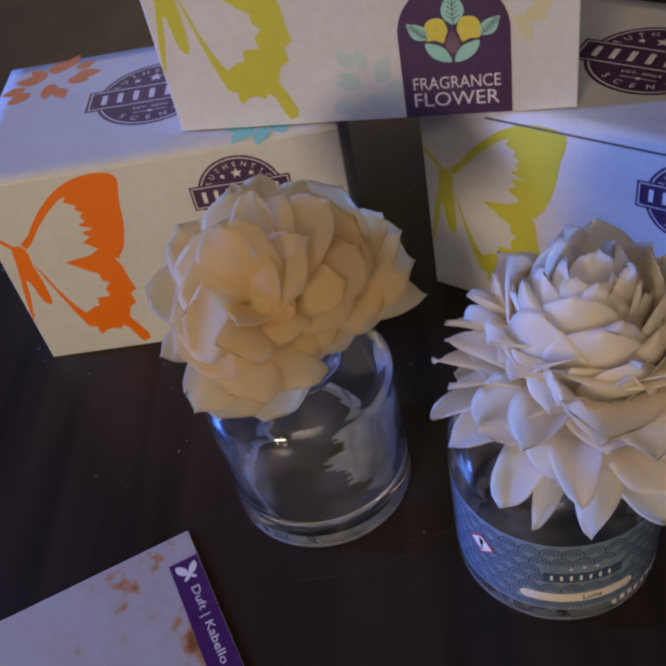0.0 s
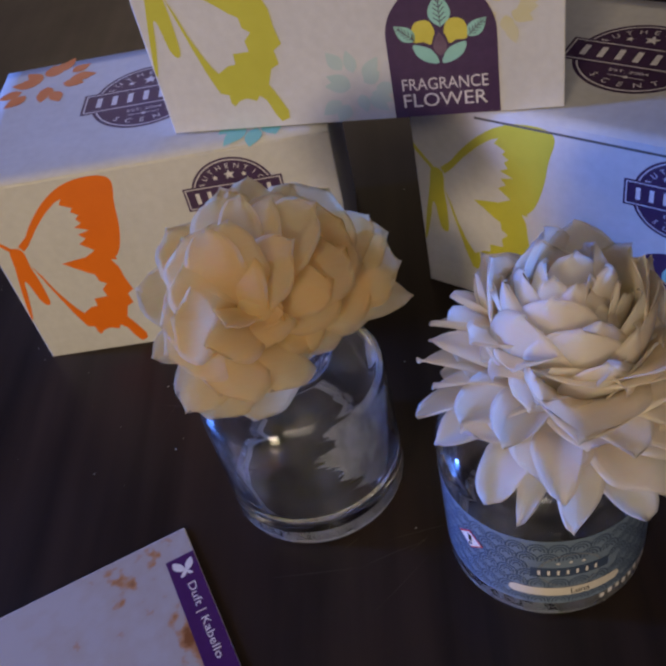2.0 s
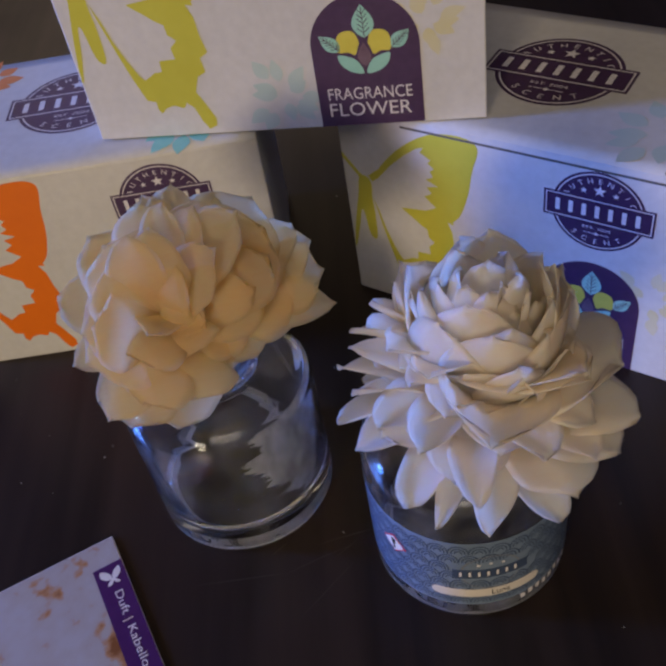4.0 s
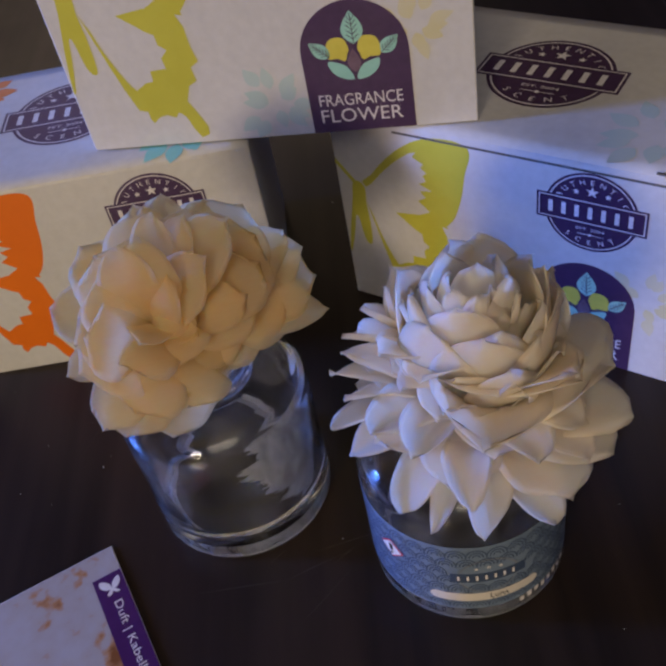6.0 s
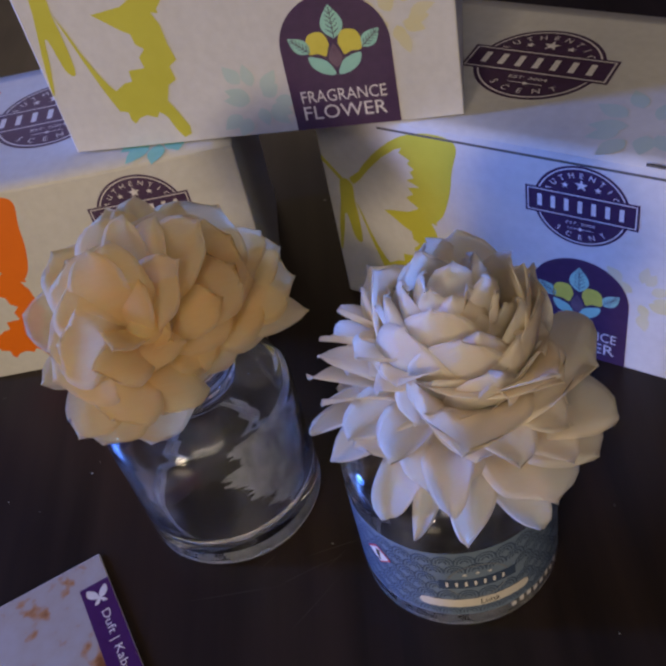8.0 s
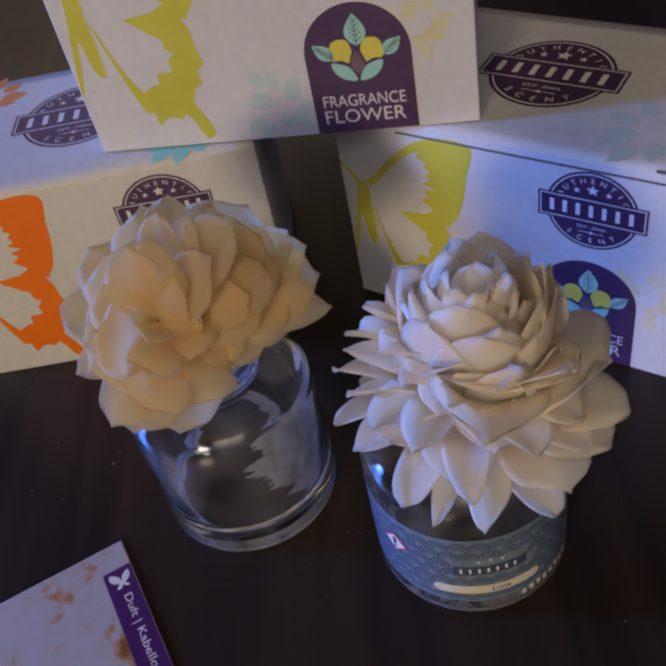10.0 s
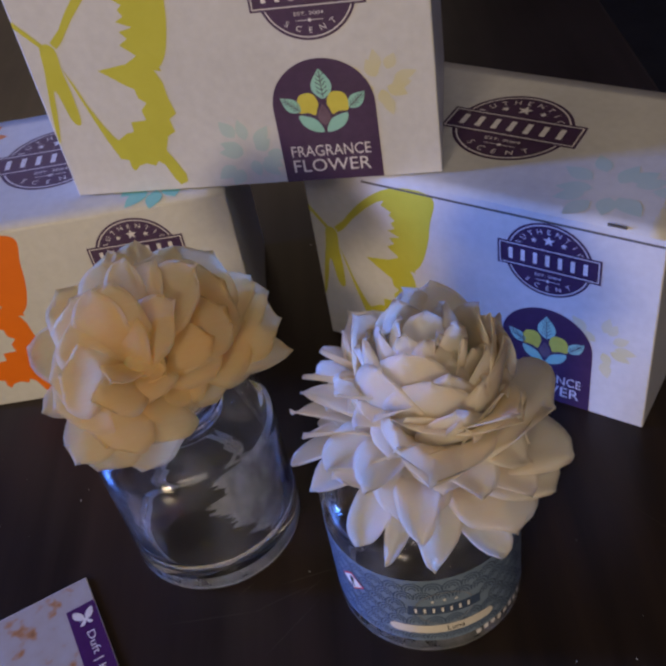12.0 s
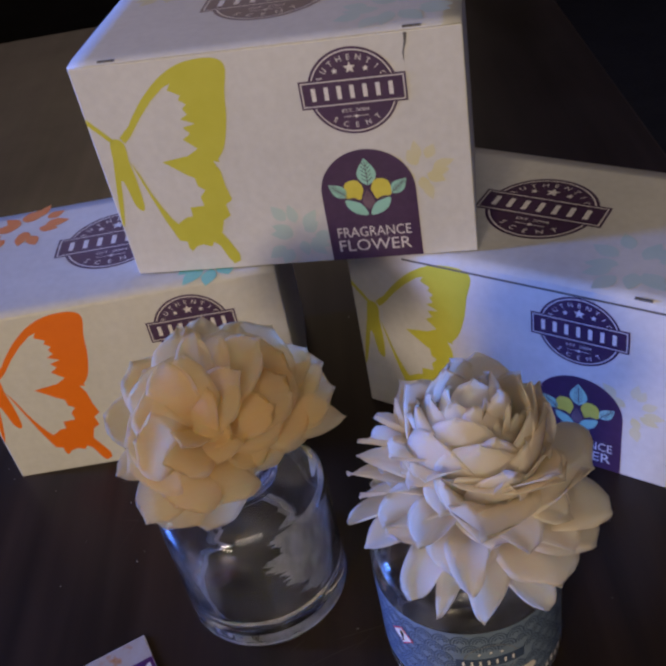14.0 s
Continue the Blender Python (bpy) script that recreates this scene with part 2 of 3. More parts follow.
# ---------------------------------------------------------------- the room
def room():
    wall = varied("wall_paint", (0.40, 0.34, 0.28), (0.46, 0.39, 0.33), 40, 0.8, relief=0.1, distance=0.002)
    dark = varied("floor_dark_carpet", (0.010, 0.011, 0.016), (0.02, 0.021, 0.028), 120, 0.9, relief=0.3, distance=0.003)
    ceil = varied("ceiling_paint", (0.3, 0.28, 0.25), (0.36, 0.33, 0.3), 30, 0.85)
    tagged(part("floor", block(-1.9, 2.1, -2.1, 5.1, -0.83, -0.73), dark), "dark carpeted floor under the table", "floor", kind="structure")
    tagged(part("ceiling", block(-1.9, 2.1, -2.1, 5.1, 1.75, 1.85), ceil), "plain pale ceiling", "ceiling", kind="structure")
    tagged(part("wall_north", block(-1.9, 2.1, 5.0, 5.1, -0.73, 1.75), wall), "painted wall far behind the table", "wall", kind="structure")
    tagged(part("wall_south", block(-1.9, 2.1, -2.1, -2.0, -0.73, 1.75), wall), "plain painted wall behind the viewer", "wall", kind="structure")
    tagged(part("wall_east", block(2.0, 2.1, -2.0, 5.0, -0.73, 1.75), wall), "painted wall beside the table", "wall", kind="structure")
    bm = block(-1.9, -1.8, -2.0, 0.3, -0.73, 1.75)
    for x in (block(-1.9, -1.8, 1.4, 5.0, -0.73, 1.75), block(-1.9, -1.8, 0.3, 1.4, -0.73, 0.0), block(-1.9, -1.8, 0.3, 1.4, 1.2, 1.75)):
        me = bpy.data.meshes.new("piece")
        x.to_mesh(me)
        x.free()
        bm.from_mesh(me)
        bpy.data.meshes.remove(me)
    tagged(part("wall_west", bm, wall), "painted wall with a window opening", "wall", kind="structure")


room()


# ---------------------------------------------------------------- the table
def table():
    turn = -8.3
    t = thing("table", pose(0, 0, 0, 0, 0, turn), "large dark-stained wooden table with a worn satin top", "table")
    # local frame turned so that the far and the side edge run straight
    part("tabletop", block(-1.15, 0.228, -0.55, 1.02, -0.032, 0.0, 0.003), TABLE, t)
    for x in (-1.08, 0.16):
        for y in (-0.48, 0.95):
            part("leg", block(x - 0.035, x + 0.035, y - 0.035, y + 0.035, -0.73, -0.032, 0.003), TABLE, t)
    worn = varied("worn_scratch_brown", (0.05, 0.035, 0.028), (0.09, 0.07, 0.055), 300, 0.6)
    rng = random.Random(12)
    for i in range(16):
        n, x, y, a, ln = 10, rng.uniform(-0.13, 0.14), rng.uniform(0.1, 0.3), rng.uniform(-1.2, 1.2), rng.uniform(0.008, 0.04)
        bm, prev, bow = bmesh.new(), None, rng.uniform(-0.15, 0.15)
        for k in range(n + 1):
            q = k / n
            w = 0.00009 * math.sin(math.pi * q) + 0.00001
            px_, py_ = x + ln * q * math.cos(a + bow * q), y + ln * q * math.sin(a + bow * q)
            pr = [bm.verts.new((px_, py_ - w, 0.00005)), bm.verts.new((px_, py_ + w, 0.00005))]
            if prev:
                bm.faces.new((prev[0], pr[0], pr[1], prev[1]))
            prev = pr
        part("scratch", bm, worn, t)
    dust = varied("dust_grey", (0.3, 0.3, 0.3), (0.5, 0.5, 0.5), 500, 0.9)
    rng = random.Random(4)
    bm = bmesh.new()
    for i in range(150):
        x, y, r = rng.uniform(-0.2, 0.2), rng.uniform(0.05, 0.42), rng.choice((0.00014, 0.0002, 0.00026, 0.0004))
        m = Matrix.Translation((x, y, r * 0.4)) @ Matrix.Rotation(rng.uniform(0, 6.3), 4, "Z") @ Matrix.Diagonal((r * rng.uniform(0.7, 2.2), r, r * 0.5, 1))
        bmesh.ops.create_icosphere(bm, subdivisions=1, radius=1, matrix=m)
    tagged(part("dust_specks", bm, dust, None, m=pose(0, 0, 0)), "tiny pale dust specks on the table top", "dust", kind="stuff")


table()


# ---------------------------------------------------------------- the cartons
BOX_W, BOX_H, BOX_D = 0.155, 0.1012, 0.0965


def butterfly(box, ink):
    """Half a swallowtail butterfly, cut off by the carton's edge."""
    upper = [(14, 65.8), (17.6, 73.2), (24.4, 81.8), (32, 89.2), (39.7, 94.5), (47.5, 97.4), (56.3, 98.1), (61.9, 96.6), (63.5, 92.6), (61, 83.3), (59.6, 74.3), (57.8, 67), (55.1, 59.6), (51.6, 55.1), (48.6, 54.2)]
    teeth = [(37.3, 56.6), (44, 60.4), (38.8, 65), (42.5, 67.3), (40.2, 70.2), (45.6, 71.5), (40, 74), (43.5, 75.7), (42.1, 78.4), (44.2, 80), (41.4, 82.2), (42.8, 84), (38.1, 86.6), (40, 89.4), (36.6, 88), (30.2, 83), (23.6, 76.3), (17.2, 68.6)]
    lower = [(27.2, 55.8), (37.9, 57.4), (48.6, 55.4), (51.1, 49.2), (51.6, 42), (53, 35.3), (49.6, 33), (50.4, 27.4), (46.9, 25.4), (44.6, 19), (46.4, 15.6), (50, 7.2), (49.6, 3.8), (46.4, 2.4), (44.4, 6), (42.2, 12.4), (39.8, 14.6), (38.2, 12.3), (34.5, 13.8), (31.3, 12.9), (28.8, 10.6), (27.6, 12.5), (27.6, 15.8), (24.3, 16.7), (22.7, 21.4)]
    limb = [(21, 26.6), (18.6, 35.6), (16, 46), (13.2, 58), (16, 50.4), (18.2, 42), (21.4, 33.6), (24, 28), (25.9, 25.3), (30.4, 28.2), (33.5, 28.6), (33.6, 33), (40, 33.4), (39.4, 37.8), (42.4, 40.8), (39.6, 43), (39.2, 47), (36.1, 48.8), (32.9, 51.4)]
    body = [(7.4, 66.6), (10.3, 68.2), (13, 66.3), (13.4, 62), (13, 57), (13.6, 47.8), (13.4, 36), (11.8, 33.4), (9.4, 36.6), (8, 47), (6.6, 48.5), (4.8, 40), (1.6, 27.5), (0.5, 27.5), (2.4, 40), (4.4, 50), (6.2, 58.7)]
    feeler = [(0.3, 78.2), (0.3, 75.2), (4, 71), (8.0, 66.4), (9.3, 67.8), (5, 72.8)]
    print_ = part("butterfly_print", flat(smooth_outline(upper, 3)[:-2] + teeth), ink, box, "", on_front(0.05))
    part("lower_wing", flat(lower + limb), ink, print_, m=Matrix.Translation((0, 0, 0.00001)))
    part("body", flat(smooth_outline(body, 3)), ink, print_)
    part("feeler", flat(feeler), ink, print_)


def emblem(box, cx, cy, k, m0):
    """Round seal with a band across; the maker's word is plain bars. k: scale."""
    seal = part("round_emblem", flat(disc_outline(cx, cy, 17.9 * k)), INK_PURPLE, box, "dark aubergine round seal with a band", m0)
    up = Matrix.Translation((0, 0, 0.00003))
    part("ring", ring_mesh(cx, cy, 16.4 * k, 16.9 * k), INK_LIGHT, seal, m=up)
    part("band", flat(rect(cx - 21 * k, cx + 21 * k, cy - 5.9 * k, cy + 5.9 * k)), INK_PURPLE, seal, m=Matrix.Translation((0, 0, 0.00006)))
    part("band_outline", frame_mesh(cx - 20.2 * k, cx + 20.2 * k, cy - 5.1 * k, cy + 5.1 * k, 0.45 * k), INK_LIGHT, seal, m=Matrix.Translation((0, 0, 0.00009)))
    bars = []
    for i in range(7):
        x = cx + (-17.2 + 5.06 * i) * k
        bars.append(rect(x + 0.85 * k, x + 2.55 * k, cy - 2.7 * k, cy + 2.7 * k))
    part("bar_lettering", flat(*bars), INK_LIGHT, seal, m=Matrix.Translation((0, 0, 0.00009)))
    for dx, dy, r in ((0, 9.6, 2.5), (-6, 8.8, 1.4), (6, 8.8, 1.4)):
        part("star", flat(star_outline(cx + dx * k, cy + dy * k, r * k)), INK_LIGHT, seal, m=up)
    part("upper_lettering", arc_words("AUTHENTIC", cx, cy, 13.9 * k, 2.3 * k, 154, 26), INK_LIGHT, seal, m=up)
    part("lower_lettering", arc_words("SCENT", cx, cy, 13.9 * k, 2.3 * k, 233, 307, True), INK_LIGHT, seal, m=up)
    part("small_lettering", words("EST. 2004", cx - 5.4 * k, cx + 5.4 * k, cy - 8.4 * k, cy - 7.1 * k), INK_LIGHT, seal, m=up)
    part("rule", flat(rect(cx - 5 * k, cx + 5 * k, cy - 10.4 * k, cy - 10.15 * k), [(cx - 0.9 * k, cy - 10.3 * k), (cx, cy - 11.1 * k), (cx + 0.9 * k, cy - 10.3 * k), (cx, cy - 9.5 * k)]), INK_LIGHT, seal, m=Matrix.Translation((0, 0, 0.00004)))


def leaf_outline(x, y, length, width, angle, bend=0.0):
    """A pointed leaf from its foot, along the angle."""
    out = []
    for side in (1, -1):
        for i in range(9):
            s = i / 8 if side == 1 else 1 - i / 8
            if side == -1 and i in (0, 8):
                continue
            w = width / 2 * math.sin(math.pi * min(1, s ** 0.8)) * side
            px_, py_ = s * length, w + bend * math.sin(math.pi * s)
            a = radians(angle)
            out.append((x + px_ * math.cos(a) - py_ * math.sin(a), y + px_ * math.sin(a) + py_ * math.cos(a)))
    return out


def arch(box):
    cx, top = 111.7, 53.2
    r = 19.9
    pts = [(cx - r, 0.3), (cx + r, 0.3)] + [(cx + r * math.cos(math.pi * i / 24), top - r + r * math.sin(math.pi * i / 24)) for i in range(25)]
    badge = part("arched_badge", flat(pts), INK_PURPLE, box, "dark aubergine arched badge with a leaf motif", on_front(0.07))

    def up(k):
        return Matrix.Translation((0, 0, k * MM))
    for x, y, ln, w, a in ((111.9, 36.3, 12.8, 8.0, 91), (102.4, 31.6, 9.6, 5.6, 138), (121.2, 32.0, 9.4, 5.6, 44)):
        leaf = part("leaf", flat(leaf_outline(x, y, ln, w, a)), INK_TEAL, badge, m=up(0.03))
        veins = []
        ca, sa = math.cos(radians(a)), math.sin(radians(a))
        for s0, e0, s1, e1 in [(0.02, 0, 0.92, 0)] + [(0.15 + 0.14 * i, 0, 0.30 + 0.14 * i, sd * 0.30) for i in range(5) for sd in (1, -1)]:
            p, q = (ln * s0, w * e0), (ln * s1, w * e1 * (1 - 0.5 * s0))
            p = Vector((x + p[0] * ca - p[1] * sa, y + p[0] * sa + p[1] * ca))
            q = Vector((x + q[0] * ca - q[1] * sa, y + q[0] * sa + q[1] * ca))
            n = (q - p).normalized().orthogonal() * 0.14
            veins.append([p + n, p - n, q - n, q + n])
        part("veins", flat(*veins), INK_PURPLE, leaf, m=up(0.03))
    for sd in (-1, 1):
        x = 111.3 + sd * 5.0
        petal_ = [(111.3 + sd * 1.6, 34.6), (111.3 + sd * 2.8, 38.2), (x, 39.4), (x + sd * 3.4, 38.6), (x + sd * 4.9, 35.6), (x + sd * 4.6, 31.2), (x + sd * 1.0, 31.0), (x - sd * 1.6, 29.8), (111.3 + sd * 2.3, 32.6)]
        part("fruit", flat(smooth_outline(petal_, 3)), INK_YELLOW, badge, m=up(0.03))
        low = [(111.0 + sd * 0.5, 22.4), (111 + sd * 5, 23.0), (111 + sd * 8.6, 26.0), (111 + sd * 9.6, 30.0), (111 + sd * 6, 29.4), (111 + sd * 2.6, 27.4)]
        part("lower_leaf", flat(smooth_outline(low, 3)), INK_TEAL, badge, m=up(0.03))
    seed = varied("ink_plum", (0.13, 0.075, 0.11), (0.2, 0.13, 0.17), 300, 0.42)
    part("seed", flat(leaf_outline(111.2, 25.0, 9.6, 5.0, 90)), seed, badge, m=up(0.045))
    part("upper_lettering", words("FRAGRANCE", 95.7, 127.6, 11.6, 16.6), INK_LIGHT, badge, "white capital lettering", up(0.03))
    part("lower_lettering", words("FLOWER", 95.6, 127.0, 4.4, 10.2), INK_LIGHT, badge, "white capital lettering", up(0.03))


def splash(name, box, m, cx, cy, r, ink, seed, count=12):
    """A loose spray of pale blossom petals."""
    rng = random.Random(seed)
    out = []
    for i in range(count):
        a = 360 * i / count + rng.uniform(-14, 14)
        d = r * rng.uniform(0.15, 0.6)
        ca, sa = math.cos(radians(a)), math.sin(radians(a))
        out.append(leaf_outline(cx + d * ca, cy + d * sa, r * rng.uniform(0.45, 0.62), r * rng.uniform(0.28, 0.36), a))
    return part(name, flat(*out), ink, box, "", m)


def bulged_lid():
    """The top panel: a thin sheet that bows up a little, with a folded front edge."""
    bm = bmesh.new()
    nx, ny = 20, 14
    grids = []
    for top in (1, 0):
        g = []
        for j in range(ny + 1):
            row = []
            for i in range(nx + 1):
                u, v = i / nx, j / ny
                x = 0.0004 + (BOX_W - 0.0008) * u
                y = -0.0002 + (BOX_D - 0.0004) * v
                z = BOX_H - 0.0014 
                if top:
                    e = min(1.0, v * ny / 1.0)
                    z += 0.0005 + 0.0007 * min(1, e)
                row.append(bm.verts.new((x, y, z)))
            g.append(row)
        grids.append(g)
    a, b = grids
    for j in range(ny):
        for i in range(nx):
            bm.faces.new((a[j][i], a[j][i + 1], a[j + 1][i + 1], a[j + 1][i]))
            bm.faces.new((b[j][i], b[j + 1][i], b[j + 1][i + 1], b[j][i + 1]))
    for i in range(nx):
        bm.faces.new((a[0][i], b[0][i], b[0][i + 1], a[0][i + 1]))
        bm.faces.new((a[ny][i], a[ny][i + 1], b[ny][i + 1], b[ny][i]))
    for j in range(ny):
        bm.faces.new((a[j][0], a[j + 1][0], b[j + 1][0], b[j][0]))
        bm.faces.new((a[j][nx], b[j][nx], b[j + 1][nx], a[j + 1][nx]))
    return bm


def carton(m, ink, label, torn=False, slots=True):
    box = thing("cardboard_box", m, label, "box", "printed cartons")
    part("body", block(0, BOX_W, 0, BOX_D, 0.0, BOX_H - 0.0015, 0.0006), CARTON, box)
    part("lid", bulged_lid(), CARTON, box, smooth=True)
    for x in (0.0165, BOX_W - 0.0185) if slots else ():
        part("tuck_slot", block(x - 0.0035, x + 0.0035, 0.0006, 0.0016, BOX_H - 0.0016, BOX_H - 0.0002), SHADOW_GAP, box)
    if torn:
        part("tear", flat([(133.2, 99.0), (134.6, 99.0), (134.0, 95.0), (132.9, 92.0), (132.5, 87.5), (132.2, 91.5), (133.2, 95.5)]), SHADOW_GAP, box, "small tear at the top edge", on_front(0.1))
    butterfly(box, ink)
    emblem(box, 111.6, 78.2, 1.0, on_front(0.07))
    arch(box)
    emblem(box, 75.3, 51.5, 1.42, on_top(BOX_H, -0.10))
    return box


# places of the front lower left corners and their turn
TOP_BOX = carton(pose(-0.0427, 0.3305, BOX_H + 0.0006, 0, 0, -16.94), INK_LIME, "white printed carton with a lime butterfly, stacked on two cartons", True)
LEFT_BOX = carton(pose(-0.1356, 0.3269, 0, 0, 0, -6.6), INK_ORANGE, "white printed carton with an orange butterfly on the table", slots=False)
RIGHT_BOX = carton(pose(0.0524, 0.3203, 0, 0, 0, -42.65), INK_LIME, "white printed carton with a lime butterfly, turned aside on the table")
# the shadow line below the lid's fold, laid on as a dark strip
part("lid_shade_line", block(0.030, BOX_W - 0.0008, -0.00012, 0.0004, BOX_H - 0.0050, BOX_H - 0.0040), SHADOW_GAP, RIGHT_BOX, "thin dark strip for the shade under the lid's folded edge")
for i, box in enumerate((TOP_BOX, LEFT_BOX, RIGHT_BOX)):
    splash("pale_blossom_print", box, on_front(0.04), 79, 15, 17, INK_PALE_TEAL, 3 + i)
    splash("yellow_blossom_print", box, on_front(0.03), 134, 41, 15, INK_PALE_YELLOW, 9 + i)
    splash("pale_blossom_print", box, on_top(BOX_H, -0.14), 128, 22, 24, INK_PALE_TEAL if i != 1 else INK_AQUA, 21 + i)
splash("coral_blossom_print", LEFT_BOX, on_top(BOX_H, -0.12), 24, 79, 22, INK_CORAL, 5, 14)
splash("yellow_blossom_print", TOP_BOX, on_top(BOX_H, -0.12), 26, 76, 18, INK_PALE_YELLOW, 6, 9)


# ---------------------------------------------------------------- glass jars
JAR_R = 0.0348


def haze(name, low, high):
    """A thin milky film, see-through in places."""
    m = material(name, (0.78, 0.80, 0.84), 0.5)
    n, l, b = nodes_of(m)
    see, mix = n.new("ShaderNodeBsdfTransparent"), n.new("ShaderNodeMixShader")
    r = ramp_node(m, noise_node(m, 90, 4, (1, 1, 0.5)).outputs["Fac"], [(0.36, (low, low, low)), (0.62, (high, high, high))])
    l.new(r.outputs["Color"], mix.inputs["Fac"])
    l.new(see.outputs["BSDF"], mix.inputs[1])
    l.new(b.outputs["BSDF"], mix.inputs[2])
    l.new(mix.outputs["Shader"], n["Material Output"].inputs["Surface"])
    return m


BASE_HAZE = haze("base_light_haze", 0.16, 0.46)


def jar(m, label):
    j = thing("glass_jar", m, label, "jar", "glass diffuser jars")
    R = JAR_R
    outer = [(0, 0.0016), (0.022, 0.0014), (0.0285, 0.0006), (R - 0.0018, 0.0006), (R - 0.0006, 0.0010), (R, 0.0018), (R, 0.02), (R, 0.04), (R, 0.0565), (R - 0.0008, 0.0602), (R - 0.0028, 0.0634), (R - 0.0042, 0.0653), (R - 0.009, 0.0662), (0.0178, 0.0665), (0.0160, 0.0672), (0.0155, 0.0685), (0.0155, 0.0735)]
    inner = [(0.0130, 0.0735), (0.0130, 0.0660), (0.0142, 0.0643), (R - 0.0098, 0.0636), (R - 0.0062, 0.0622), (R - 0.0038, 0.0596), (R - 0.0028, 0.0560), (R - 0.0028, 0.04), (R - 0.0028, 0.018), (R - 0.0033, 0.0135), (R - 0.0052, 0.0106), (R - 0.009, 0.0094), (0.012, 0.0090), (0, 0.0090)]

    def knurl(k, i):
        return 0.0006 if k == 3 and i % 2 else (0.0003 if k == 4 and i % 2 else 0.0)
    part("glass", lathe(outer + inner, 160, knurl), GLASS, j, "clear thick-walled glass", smooth=True)
    foot = varied("frosted_glass_grey", (0.34, 0.34, 0.34), (0.5, 0.5, 0.5), 900, 0.35)
    part("foot_ring", lathe([(R - 0.0042, 0.0017), (R - 0.0009, 0.0017), (R - 0.0009, 0.0020), (R - 0.0042, 0.0020), (R - 0.0042, 0.0017)], 96), foot, j, "frosted knurled ring in the foot of the glass")
    # pale ring in place of the light that the thick base refracts
    part("base_light_band", lathe([(R - 0.0011, 0.0024), (R - 0.0010, 0.0050), (R - 0.0012, 0.0086)], 96), BASE_HAZE, j, "pale band for light refracted in the thick glass base", smooth=True)
    collar = [(0.0160, 0.0690), (0.0176, 0.0690), (0.0179, 0.0694), (0.0179, 0.0722), (0.0174, 0.0726), (0.0174, 0.0732), (0.0179, 0.0736), (0.0179, 0.0796), (0.0174, 0.0802), (0.0120, 0.0802), (0.0120, 0.0796), (0.0160, 0.0792), (0.0160, 0.0690)]
    part("collar", lathe(collar, 80), CHROME, j, "shiny silver metal collar", smooth=True)
    return j


def bent(bm, radius, lift=0.0):
    """Wraps a flat print round the jar: x in metres along the girth, y up."""
    for v in bm.verts:
        a = v.co.x / radius - math.pi / 2
        r = radius + lift + v.co.z
        v.co = Vector((r * math.cos(a), r * math.sin(a), v.co.y))
    return bm


def strip(x0, x1, y0, y1, steps=40, rounded=False):
    """A flat strip in metres, cut into steps so that it can be bent."""
    bm = bmesh.new()
    rows = []
    for i in range(steps + 1):
        x = x0 + (x1 - x0) * i / steps
        h = (y1 - y0) / 2
        k = 1.0
        if rounded:
            d = min(x - x0, x1 - x) / h
            k = max(0.12, math.sqrt(max(0.0, 1 - (1 - min(1, d)) ** 2)))
        c = (y0 + y1) / 2
        rows.append([bm.verts.new((x, c - h * k, 0)), bm.verts.new((x, c + h * k, 0))])
    for a, b in zip(rows, rows[1:]):
        bm.faces.new((a[0], b[0], b[1], a[1]))
    return bm


def milky_patch(j, a0, a1, z0, z1, seed):
    """A milky, partly see-through patch on the inside of the glass, feathered at one end."""
    m = haze("milky_patch_haze", 0.30, 0.80)
    rng, bm, rows = random.Random(seed), bmesh.new(), []
    step = 0.0
    for k in range(121):
        z = z0 + (z1 - z0) * k / 120
        step = 0.7 * step + rng.uniform(-4, 4)
        start = a0 + 6 + step + 4 * math.sin(k * 0.21) + 26 * abs(k / 120 - 0.66) ** 1.5 * 2.6
        rows.append([bm.verts.new(((JAR_R - 0.0030) * math.cos(radians(start + (a1 - start) * i / 12)), (JAR_R - 0.0030) * math.sin(radians(start + (a1 - start) * i / 12)), z)) for i in range(13)])
    for a, b_ in zip(rows, rows[1:]):
        for i in range(12):
            bm.faces.new((a[i], a[i + 1], b_[i + 1], b_[i]))
    part("inner_patch", bm, m, j, "milky see-through patch inside the glass", smooth=True)


JAR_A = jar(pose(-0.0161, 0.2241, 0.0001), "clear round glass jar with a silver collar, unlabelled")
JAR_B = jar(pose(0.0620, 0.1760, 0.0001, 0, 0, 0), "clear round glass jar with a blue-grey patterned label")
milky_patch(JAR_A, -86, 18, 0.015, 0.061, 3)
LABEL_BLUE = varied("label_blue_grey", (0.13, 0.18, 0.26), (0.19, 0.25, 0.34), 120, 0.32)
LABEL_LINE = material("label_line_navy", (0.045, 0.07, 0.13), 0.4)


